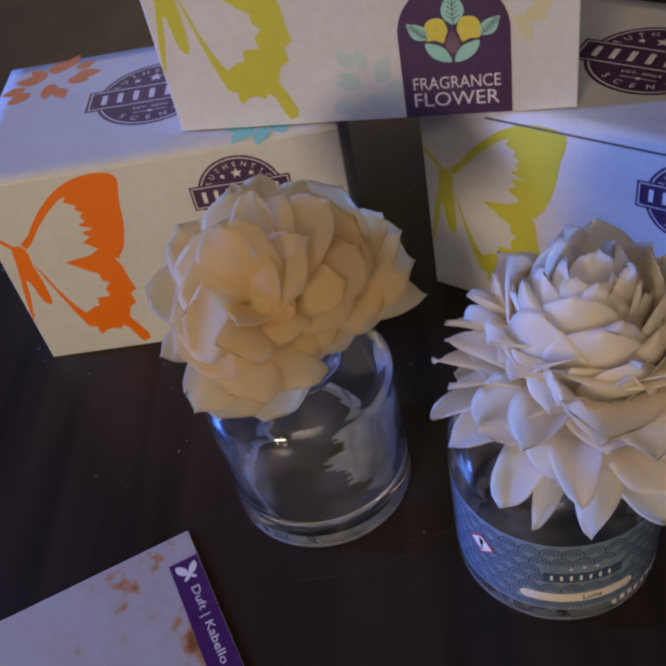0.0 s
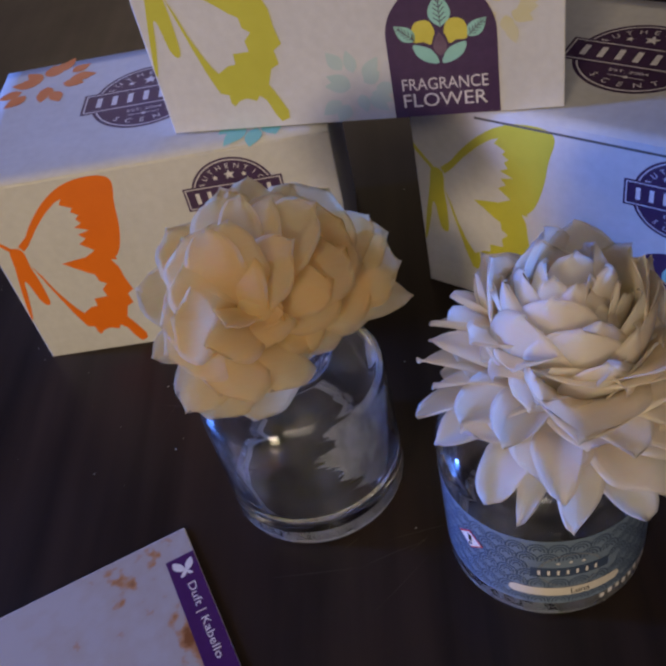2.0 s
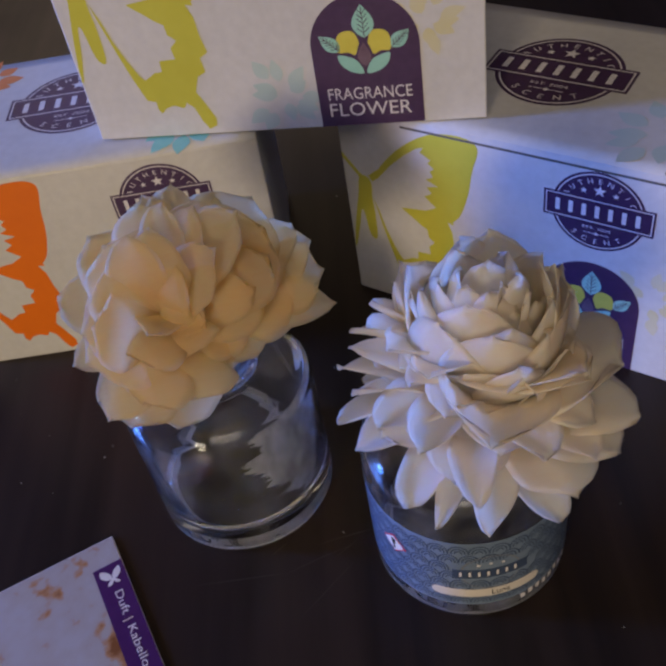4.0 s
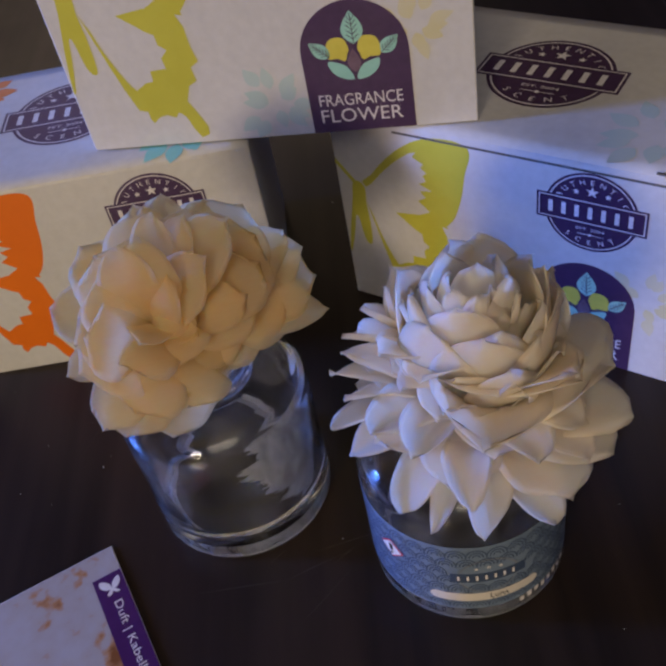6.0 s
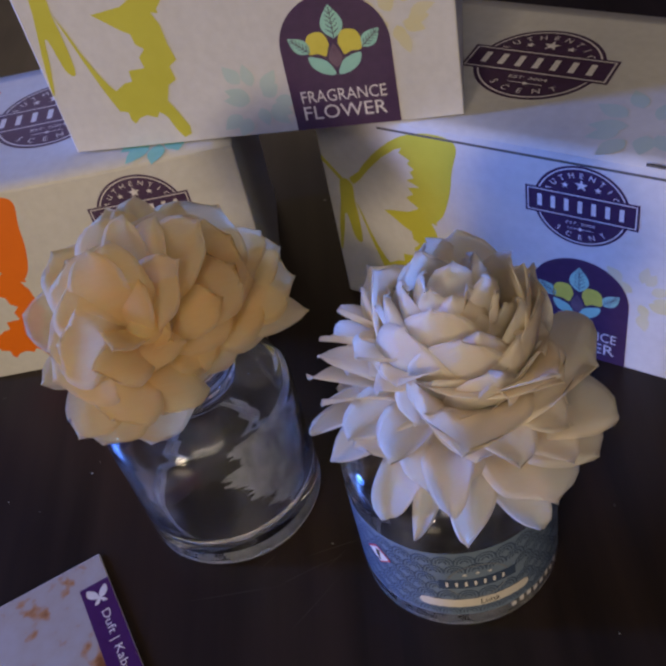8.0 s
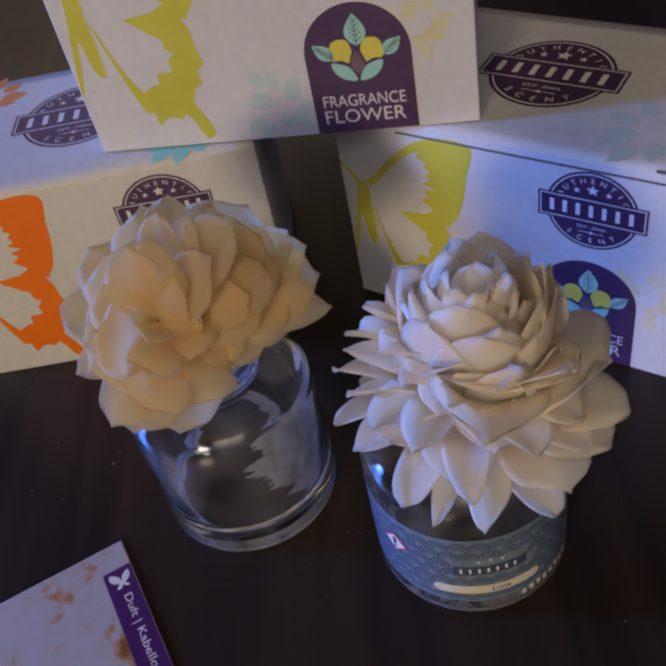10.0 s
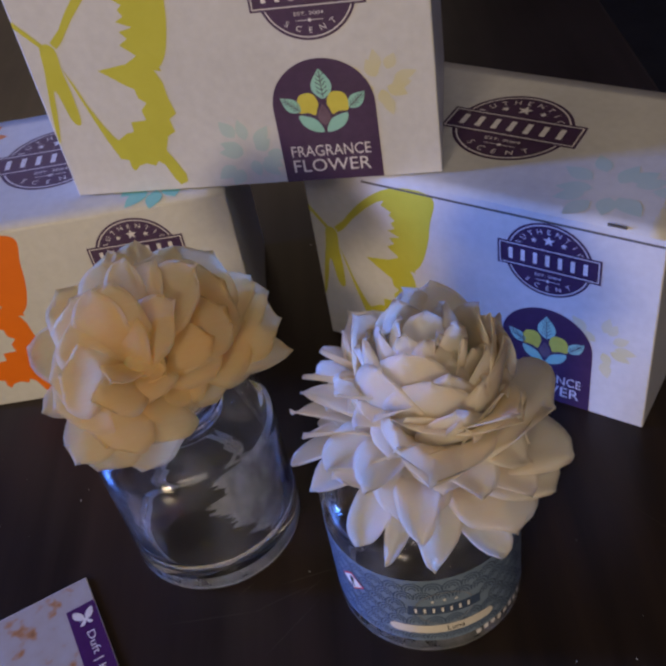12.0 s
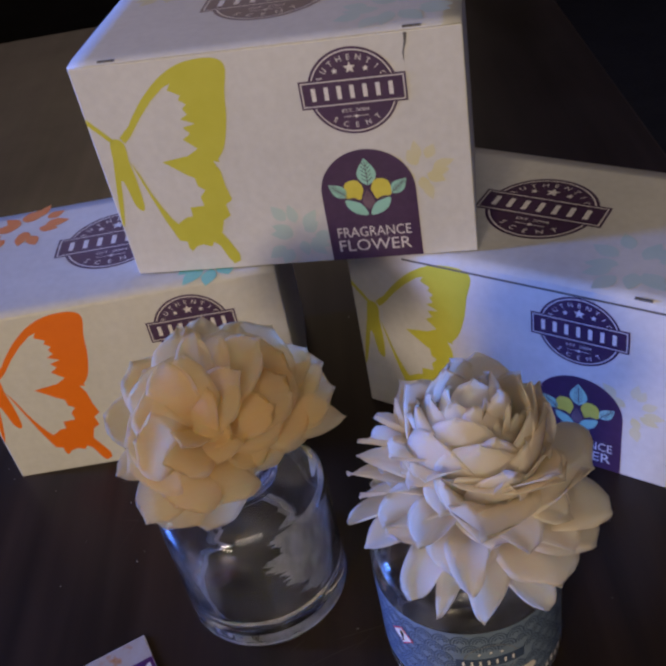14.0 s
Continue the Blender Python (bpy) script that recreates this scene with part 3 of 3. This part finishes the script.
def jar_label(j):
    r = JAR_R + 0.00012
    lab = part("label", bent(strip(-0.062, 0.036, 0.0095, 0.0482, 60), r), LABEL_BLUE, j, "blue-grey label with a scale pattern", smooth=True)
    # rows of scales: each a pair of nested arcs
    out = bmesh.new()
    rows, w = 7, 0.0066
    for k in range(rows):
        y = 0.0112 + 0.0052 * k
        for i in range(15):
            x = -0.0600 + w * (i + 0.5 * (k % 2)) + 0.001
            if x > 0.0325 or (-0.0155 < x < 0.0105 and 0.024 < y < 0.034):
                continue
            for q in (0.0033, 0.0022, 0.0011):
                prev = None
                for s in range(11):
                    a = math.pi * (-0.05 + 1.1 * s / 10)
                    pr = [out.verts.new((x + (q + t) * math.cos(a), y + (q + t) * 1.2 * math.sin(a), 0)) for t in (-0.00026, 0.00026)]
                    if prev:
                        out.faces.new((prev[0], prev[1], pr[1], pr[0]))
                    prev = pr
    part("scale_pattern", bent(out, r, 0.00006), LABEL_LINE, lab)
    part("seal", bent(flat(disc_outline(-2.5, 30.2, 10.4, 48)), r, 0.00009), LABEL_BLUE, lab, "round plain seal behind the name plate")
    part("seal_ring", bent(ring_mesh(-2.5, 30.2, 9.6, 9.9), r, 0.00012), INK_SOFT, lab)
    tag = part("name_plate", bent(strip(-0.0150, 0.0100, 0.0272, 0.0325), r, 0.00016), LABEL_LINE, lab, "small navy plate with pale bars", smooth=True)
    bars = bmesh.new()
    for i in range(7):
        x = -0.0128 + 0.0030 * i
        vs = [bars.verts.new(c) for c in ((x, 0.0285, 0), (x + 0.0008, 0.0285, 0), (x + 0.0008, 0.0312, 0), (x, 0.0312, 0))]
        bars.faces.new(vs)
    part("bar_lettering", bent(bars, r, 0.00026), INK_LIGHT, tag)
    oval = part("scent_strip", bent(strip(-0.0225, 0.0150, 0.0150, 0.0200, 60, True), r, 0.00015), varied("label_cream", (0.6, 0.55, 0.48), (0.7, 0.65, 0.58), 200, 0.5), lab, "cream strip with a dark word", smooth=True)
    t = words("Luna", -2.4, 3.8, 16.1, 19.1)
    part("lettering", bent(t, r, 0.0003), INK_BLACK, oval)
    for x, y in ((-0.0065, 0.0352), (-0.0025, 0.0357), (0.0015, 0.0352)):
        bm = flat(star_outline(x / MM, y / MM, 0.9))
        part("star", bent(bm, r, 0.00014), INK_LIGHT, lab)
    marks = bmesh.new()
    for i in range(8):
        x, y, h = 0.0080 + 0.0031 * i, 0.0062 + 0.0004 * (i % 3), 0.0026 + 0.0005 * (i % 2)
        marks.faces.new([marks.verts.new(c) for c in ((x, y, 0), (x + 0.0018, y, 0), (x + 0.0018, y + h, 0), (x, y + h, 0))])
    part("foot_lettering", bent(marks, r, 0.00005), INK_LIGHT, j, "worn pale bars round the foot")
    sx, sy = -0.0362, 0.0335
    warn = part("warning_diamond", bent(flat([(sx / MM - 5.2, sy / MM), (sx / MM, sy / MM - 5.2), (sx / MM + 5.2, sy / MM), (sx / MM, sy / MM + 5.2)]), r, 0.0002), INK_RED, lab, "red-edged white warning diamond")
    part("warning_field", bent(flat([(sx / MM - 4.4, sy / MM), (sx / MM, sy / MM - 4.4), (sx / MM + 4.4, sy / MM), (sx / MM, sy / MM + 4.4)]), r, 0.0003), INK_LIGHT, warn)
    part("warning_mark", bent(flat([(sx / MM - 0.55, sy / MM - 0.9), (sx / MM + 0.55, sy / MM - 0.9), (sx / MM + 0.9, sy / MM + 2.8), (sx / MM - 0.9, sy / MM + 2.8)], disc_outline(sx / MM, sy / MM - 2.2, 0.7, 12)), r, 0.0004), INK_BLACK, warn)


jar_label(JAR_B)


# ---------------------------------------------------------------- wood-shaving flowers
def shaving(tip, root, width, lift, cup, point, twist, rng, spread, thick=0.0007, crumple=1.0):
    """One curved shaving from root to tip. lift: how far it bows outwards; cup: how far its edges turn up or in; point: low is pointed, high is cut square; spread: it lies open, face up."""
    n, k = 14, 10
    bm = bmesh.new()
    chord = tip - root
    length = chord.length
    ahead = chord.normalized()
    out = Vector((0, 0, 1)) if spread else (root + tip) * 0.5 + Vector((0, 0, 0.004))
    out = (out - ahead * out.dot(ahead)).normalized()
    out = Matrix.Rotation(radians(twist), 3, ahead) @ out
    side = ahead.cross(out).normalized()
    mid = (root + tip) * 0.5 + out * lift * 1.6 + ahead * length * 0.06
    ph, ph2, skew = rng.uniform(0, 6.3), rng.uniform(0, 6.3), rng.uniform(-0.16, 0.16)
    curl, slant, fold = rng.uniform(-0.03, 0.07) * crumple, rng.uniform(-0.13, 0.13), rng.uniform(-0.05, 0.08) * crumple
    top, low = [], []
    for i in range(n + 1):
        s = i / n
        p0 = root * (1 - s) ** 2 + mid * 2 * s * (1 - s) + tip * s * s
        tang = ((mid - root) * (1 - s) + (tip - mid) * s).normalized()
        nrm = side.cross(tang).normalized()
        if nrm.dot(out) < 0:
            nrm = -nrm
        f = min(1.0, 0.42 + 0.58 * (s / 0.55) ** 0.8) * max(0.0, 1 - max(0.0, (s - 0.40) / 0.60) ** point) ** 0.60
        f = max(f, 0.05)
        r1, r2 = [], []
        for j in range(k + 1):
            w = 2 * j / k - 1
            edge = 1 + 0.04 * math.sin(6 * s + ph) + 0.03 * math.sin(15 * s + ph2)
            y = width / 2 * f * w * edge + skew * width * s * s
            ruffle = crumple * 0.045 * length * s * abs(w) ** 2 * math.sin(4 * s + ph + 2 * w) + 0.012 * length * s * math.sin(3 * w + ph2 + 4 * s)
            back = -0.07 * length * abs(w) ** 2.2 * s ** 6 * (1 if point > 3 else 0.2) + slant * length * w * s ** 4 * f
            p = p0 + side * y + tang * back + nrm * ((cup if spread else -cup) * width * f * w * w + ruffle + fold * width * abs(w) * f * (1 - 0.5 * s) + curl * length * s ** 5)
            t = thick * (0.3 + 0.7 * (1 - abs(w) ** 3)) * (1 - 0.5 * s ** 3)
            r1.append(bm.verts.new(p + nrm * t / 2))
            r2.append(bm.verts.new(p - nrm * t / 2))
        top.append(r1)
        low.append(r2)
    for i in range(n):
        for j in range(k):
            bm.faces.new((top[i][j], top[i + 1][j], top[i + 1][j + 1], top[i][j + 1]))
            bm.faces.new((low[i][j], low[i][j + 1], low[i + 1][j + 1], low[i + 1][j]))
        bm.faces.new((top[i][0], low[i][0], low[i + 1][0], top[i + 1][0]))
        bm.faces.new((top[i][k], top[i + 1][k], low[i + 1][k], low[i][k]))
    for j in range(k):
        bm.faces.new((top[0][j], top[0][j + 1], low[0][j + 1], low[0][j]))
        bm.faces.new((top[n][j], low[n][j], low[n][j + 1], top[n][j + 1]))
    return bm


def polar(az, el, r):
    a, e = radians(az), radians(el)
    return Vector((math.cos(e) * math.cos(a), math.cos(e) * math.sin(a), math.sin(e))) * r * MM


def flower(m, mat, label, layers, fillers, seed, thick=0.0007, crumple=1.0):
    """layers: foot height and radius in mm, then petals as (azimuth, elevation, reach, width, lift, cup, point, twist);
    a heart petal ends with the azimuth, elevation and reach of its own foot;
    fillers: count, phase, elevation, reach, width, foot height of the inner petals under them."""
    f = thing("wood_flower", m, label, "flower", "wood flowers on the jars")
    rng = random.Random(seed)
    part("core", lathe([(0, -0.016), (0.009, -0.015), (0.011, -0.004), (0.010, 0.006), (0.008, 0.014), (0.005, 0.020), (0, 0.022)], 24), mat, f, smooth=True)
    for foot, ring, rows in layers:
        for az, el, r, width, lift, cup, point, twist, *own in rows:
            root = polar(*own) if own else polar(az, 0, ring) + Vector((0, 0, foot * MM))
            part("petal", shaving(polar(az, el, r), root, width * MM, lift * MM, cup, point, twist, rng, not own and el < 50, thick, crumple), mat, f, "", None, True)
    for count, phase, el, r, width, foot in fillers:
        for i in range(count):
            az = phase + 360 * i / count + rng.uniform(-8, 8)
            root = polar(az, 0, 7) + Vector((0, 0, foot * MM))
            tip = polar(az, el + rng.uniform(-6, 6), r * rng.uniform(0.93, 1.05))
            part("petal", shaving(tip, root, width * MM * rng.uniform(0.85, 1.15), 0.006 if el < 50 else 0.004, 0.12, rng.uniform(1.7, 4.0), rng.uniform(-16, 16), rng, el < 50, thick, crumple), mat, f, "", None, True)
    return f


# petals: azimuth, elevation, reach, width, lift, cup, point, twist (degrees and millimetres)
IVORY_DROOP = [(220, -24, 44.7, 16, 7, 0.12, 2, 0), (230, -27, 45.8, 10, 7, 0.1, 1.5, -20), (248, -3, 44.0, 15, 7, 0.14, 1.9, 10),
               (257, -20, 47.0, 15, 8, 0.1, 1.8, -8), (281, -28, 45.1, 17, 7, 0.12, 2, 10), (289, -13, 44.0, 26, 6, 0.04, 3.4, 0),
               (302, 1, 45.0, 26, 6, 0.04, 3, 0), (313, 8, 46.0, 26, 6, 0.04, 2.6, 0), (194, -11, 43.6, 15, 6, 0.12, 2.2, 0),
               (183, -1, 45.3, 15, 6, 0.15, 1.9, 12)]
IVORY_SIDE = [(191, 19, 43.0, 11, 5, 0.12, 1.8, 15), (174, 17, 44.0, 15, 6, 0.12, 1.9, 10), (173, 28, 43.0, 12, 5, 0.12, 1.8, 0),
              (158, 27, 43.0, 14, 6, 0.2, 1.8, 20), (156, 39, 42.0, 14, 6, 0.2, 1.7, 20), (133, 46, 43.0, 24, 6, 0.05, 3.6, 0),
              (326, 33, 46.0, 40, 5, 0.02, 3.6, 0), (9, 55, 42.0, 22, 6, 0.05, 3.2, 0), (307, 37, 44.0, 24, 7, 0.1, 3.2, 0),
              (298, 21, 44.0, 18, 6, 0.1, 3, 0)]
IVORY_FRONT = [(291, 5, 43.0, 19, 7, 0.1, 2.2, 0), (273, 17, 43.0, 20, 7, 0.12, 2.4, 0), (297, 33, 42.0, 24, 8, 0.08, 4, 0),
               (253, 26, 43.0, 34, 6, 0.22, 3.6, -14), (277, 40, 38.0, 12, 5, 0.2, 2, -30), (233, 34, 38.0, 12, 5, 0.3, 2.4, -20),
               (208, 14, 41.0, 18, 6, 0.15, 2.2, 0), (225, 16, 42.0, 18, 6, 0.15, 2.2, 0), (173, 38, 41.0, 13, 6, 0.22, 1.8, 24),
               (210, 37, 38.0, 18, 6, 0.12, 2.4, 10)]
IVORY_LIP = [(260, 41, 36.0, 28, 7, 0.1, 2.4, 0), (229, 46, 37.0, 26, 7, 0.12, 2.4, 10), (191, 41, 38.0, 22, 7, 0.14, 2.2, 10),
             (311, 59, 38.0, 24, 7, 0.24, 2.2, 0), (280, 52, 37.0, 24, 7, 0.16, 2.2, -8), (147, 55, 40.0, 17, 7, 0.18, 1.6, 10),
             (330, 60, 41.0, 36, 7, 0.22, 3.2, 0), (1, 66, 44.0, 34, 7, 0.2, 3.2, 0)]
IVORY_BUD = [(66, 70, 44.0, 30, 6, 0.12, 3, 0), (106, 72, 45.0, 24, 6, 0.12, 2.6, 0), (14, 71, 44.0, 24, 6, 0.14, 2.6, 0),
             (144, 63, 43.0, 22, 6, 0.14, 2.6, 0), (213, 65, 41.0, 26, 7, 0.16, 2.4, 10), (254, 65, 40.0, 28, 7, 0.16, 3, 0),
             (286, 66, 40.0, 18, 7, 0.16, 2.2, -10), (320, 66, 42.0, 18, 7, 0.16, 2.2, -10), (177, 69, 43.0, 22, 6, 0.2, 2.4, 10),
             (118, 82, 46.0, 22, 5, 0.2, 2.4, 0), (2, 80, 46.0, 24, 5, 0.2, 2.6, 0)]
IVORY_HEART = [(285, 79, 48.0, 6, 3, 0.1, 6, 0), (306, 72, 46.0, 6, 3, 0.1, 6, 0), (238, 73, 45.0, 24, 5, 0.22, 2.6, 0),
               (185, 75, 46.0, 18, 5, 0.22, 2.2, 10), (279, 87, 49.0, 18, 4, 0.22, 2.6, 0), (315, 79, 48.0, 16, 4, 0.22, 2.4, -10),
               (243, 79, 48.0, 14, 4, 0.25, 2, 0), (189, 81, 48.0, 16, 4, 0.25, 2.2, 0), (270, 76, 47.0, 16, 4, 0.25, 2.4, 0)]
# count, phase, elevation, reach, width, foot height
IVORY_FILL = [(8, 5, -24, 36, 20, -12), (8, 22, -4, 36, 22, -9), (7, 8, 16, 35, 23, -6), (7, 30, 34, 34, 23, -3), (6, 10, 52, 35, 26, 2), (5, 30, 64, 37, 28, 6), (4, 5, 74, 41, 24, 10)]
flower(pose(0.067, 0.169, 0.092), PETAL_WHITE, "ivory layered wood-shaving flower resting on a jar collar",
       [(-10, 9, IVORY_DROOP), (-5, 9, IVORY_SIDE), (-2, 9, IVORY_FRONT), (2, 9, IVORY_LIP), (6, 8, IVORY_BUD), (12, 5, IVORY_HEART)], IVORY_FILL, 7)
CREAM_RIM = [(357, 3, 46.2, 20, 8, 0, 1.1, 0), (9, 4, 44.7, 25, 8, 0.02, 4, 0), (32, 8, 43.6, 24, 8, 0.03, 1.6, 0),
             (46, 10, 42.3, 30, 8, 0.03, 4, 0), (341, 9, 28.3, 30, 7, -0.04, 4, 0), (313, 38, 16.9, 22, 7, -0.05, 4, 0),
             (258, 1, 35.4, 25, 9, -0.06, 4, 0), (236, 5, 39.2, 22, 9, -0.05, 5, 0), (219, 8, 41.0, 19, 9, -0.05, 5, 0),
             (192, 12, 38.1, 14, 8, 0, 3, 0)]
CREAM_BACK = [(168, 16, 39.8, 23, 8, 0, 2.6, 0), (143, 18, 38.4, 20, 7, 0, 4, 0), (126, 18, 38.9, 28, 8, 0, 3.4, 0),
              (104, 17, 39.8, 19, 8, 0, 3.6, 0), (90, 16, 40.8, 22, 8, 0.03, 1.8, 0), (71, 14, 39.3, 20, 8, 0.05, 2, 0),
              (353, 0, 37.2, 26, 7, 0, 1.6, 0), (21, 6, 44.8, 26, 7, 0, 1.8, 0)]
CREAM_DOME = [(178, 27, 34.9, 29, 6, -0.03, 3.6, 0), (153, 31, 33.6, 34, 6, -0.03, 3.6, 0), (125, 32, 35.4, 34, 6, -0.02, 3.6, 0),
              (97, 28, 37.9, 28, 6, 0.02, 2.2, 0), (75, 26, 37.2, 28, 6, 0.03, 2.2, 0), (36, 18, 37.5, 34, 5, 0.02, 3.6, 0),
              (6, 13, 34.3, 34, 5, 0, 2.2, 0), (346, 21, 24.1, 28, 5, 0, 4, 0)]
CREAM_SKIRT = [(252, 17, 27.4, 32, 7, -0.04, 4, 0), (226, 19, 32.4, 30, 7, -0.04, 4, 0), (202, 21, 35.1, 28, 7, -0.04, 4, 0)]
CREAM_CUPS = [(249, 42, 23.3, 32, 5, 0, 4, 0, 194, 65, 10.6), (212, 41, 28.0, 28, 5, 0, 4, 0, 194, 65, 10.6), (293, 56, 18.9, 18, 4, 0, 4, 0, 194, 65, 10.6),
              (173, 39, 33.1, 30, 6, 0.03, 3.6, 0, 194, 65, 10.6), (137, 43, 35.1, 32, 7, 0.04, 3.4, 0, 194, 65, 10.6), (88, 39, 39.3, 17, 6, 0, 2.2, 10, 194, 65, 10.6),
              (71, 39, 38.0, 18, 6, 0, 2.4, -10, 194, 65, 10.6), (28, 29, 34.3, 30, 5, 0, 3.4, 0, 194, 65, 10.6), (1, 30, 29.3, 26, 4, -0.03, 3.4, 0, 194, 65, 10.6)]
CREAM_HEART = [(97, 54, 38.4, 20, 8, 0.08, 3, 6, 194, 65, 10.6), (118, 48, 38.0, 20, 8, 0.05, 3, -6, 194, 65, 10.6), (74, 71, 31.0, 15, 6, 0.05, 1.8, 8, 194, 65, 10.6),
               (44, 54, 32.8, 18, 6, -0.1, 3.4, 0, 194, 65, 10.6), (53, 35, 40.9, 20, 5, -0.1, 3.6, 0, 194, 65, 10.6), (7, 40, 29.3, 17, 4, -0.08, 3.6, 0, 194, 65, 10.6),
               (210, 61, 26.9, 15, 3, -0.06, 3.6, 0, 194, 65, 10.6), (301, 61, 22.5, 16, 3, -0.06, 3.6, 0, 194, 65, 10.6), (320, 68, 22.6, 9, 2, -0.2, 3.6, 0, 194, 65, 10.6)]
CREAM_FILL = [(8, 12, 0, 21, 22, 0), (7, 30, 18, 21, 22, 4)]
flower(pose(-0.0155, 0.212, 0.104, 40, 3, 0), PETAL_CREAM, "cream oil-soaked wood-shaving flower tilted on a jar collar",
       [(2, 8, CREAM_RIM), (0, 8, CREAM_BACK), (6, 7, CREAM_DOME), (6, 6, CREAM_SKIRT), (0, 0, CREAM_CUPS), (0, 0, CREAM_HEART)], CREAM_FILL, 11, 0.0004, 0.3)


# ---------------------------------------------------------------- the leaflet
def leaflet():
    a = 16.6
    card = thing("leaflet", pose(-0.0725, 0.2106, 0.0002, 0, 0, a), "glossy printed leaflet with a purple edge band", "leaflet")
    photo = material("leaflet_photo", (0.7, 0.66, 0.68), 0.28)
    n, l, b = nodes_of(photo)
    no, fine = noise_node(photo, 46, 4), noise_node(photo, 190, 4)
    co, sep, lean = n.new("ShaderNodeTexCoord"), n.new("ShaderNodeSeparateXYZ"), n.new("ShaderNodeMath")
    l.new(co.outputs["Object"], sep.inputs["Vector"])
    lean.operation = "MULTIPLY_ADD"
    lean.inputs[1].default_value, lean.inputs[2].default_value = -2.2, -0.06
    l.new(sep.outputs["X"], lean.inputs[0])
    part_a, part_b = n.new("ShaderNodeMath"), n.new("ShaderNodeMath")
    part_a.operation, part_b.operation = "MULTIPLY_ADD", "ADD"
    part_a.inputs[1].default_value = 0.3
    l.new(fine.outputs["Fac"], part_a.inputs[0])
    l.new(no.outputs["Fac"], part_a.inputs[2])
    l.new(part_a.outputs[0], part_b.inputs[0])
    l.new(lean.outputs[0], part_b.inputs[1])
    r = ramp_node(photo, part_b.outputs[0], [(0.42, (0.22, 0.085, 0.03)), (0.50, (0.42, 0.22, 0.11)), (0.57, (0.40, 0.36, 0.35)), (0.74, (0.42, 0.40, 0.42))])
    l.new(r.outputs["Color"], b.inputs["Base Color"])
    part("sheet", block(-0.15, 0, -0.2, 0, 0, 0.0009, 0.0002, 1), INK_LIGHT, card)
    part("photo_print", flat(rect(-149.6, -0.4, -199, -0.5)), photo, card, "soft photo of pale blossoms", pose(0, 0, 0.00098))
    band = part("purple_band", flat(rect(-11.6, -0.2, -199, -11.8)), varied("ink_violet", (0.055, 0.012, 0.09), (0.075, 0.02, 0.115), 200, 0.3), card, "purple band with pale lettering", pose(0, 0, 0.0011))
    down = pose(0, 0, 0.0001, 0, 0, -90)
    part("butterfly_emblem", flat(smooth_outline([(18.2, -5.6), (15.4, -6.4), (13.6, -9.2), (16.2, -9.8), (18.4, -7.6)], 3), smooth_outline([(18.2, -5.4), (15.6, -4.6), (14.0, -2.0), (16.6, -1.8), (18.6, -3.6)], 3), smooth_outline([(18.0, -5.6), (20.6, -8.2), (21.0, -6.6), (19.2, -5.2)], 3), smooth_outline([(18.2, -5.2), (20.8, -3.0), (20.8, -4.6), (19.2, -5.4)], 3)), INK_LIGHT, band, "", down)
    part("lettering", words("Duft | Kabello", 24.5, 58.0, -7.7, -3.6), INK_LIGHT, band, "", down)


leaflet()
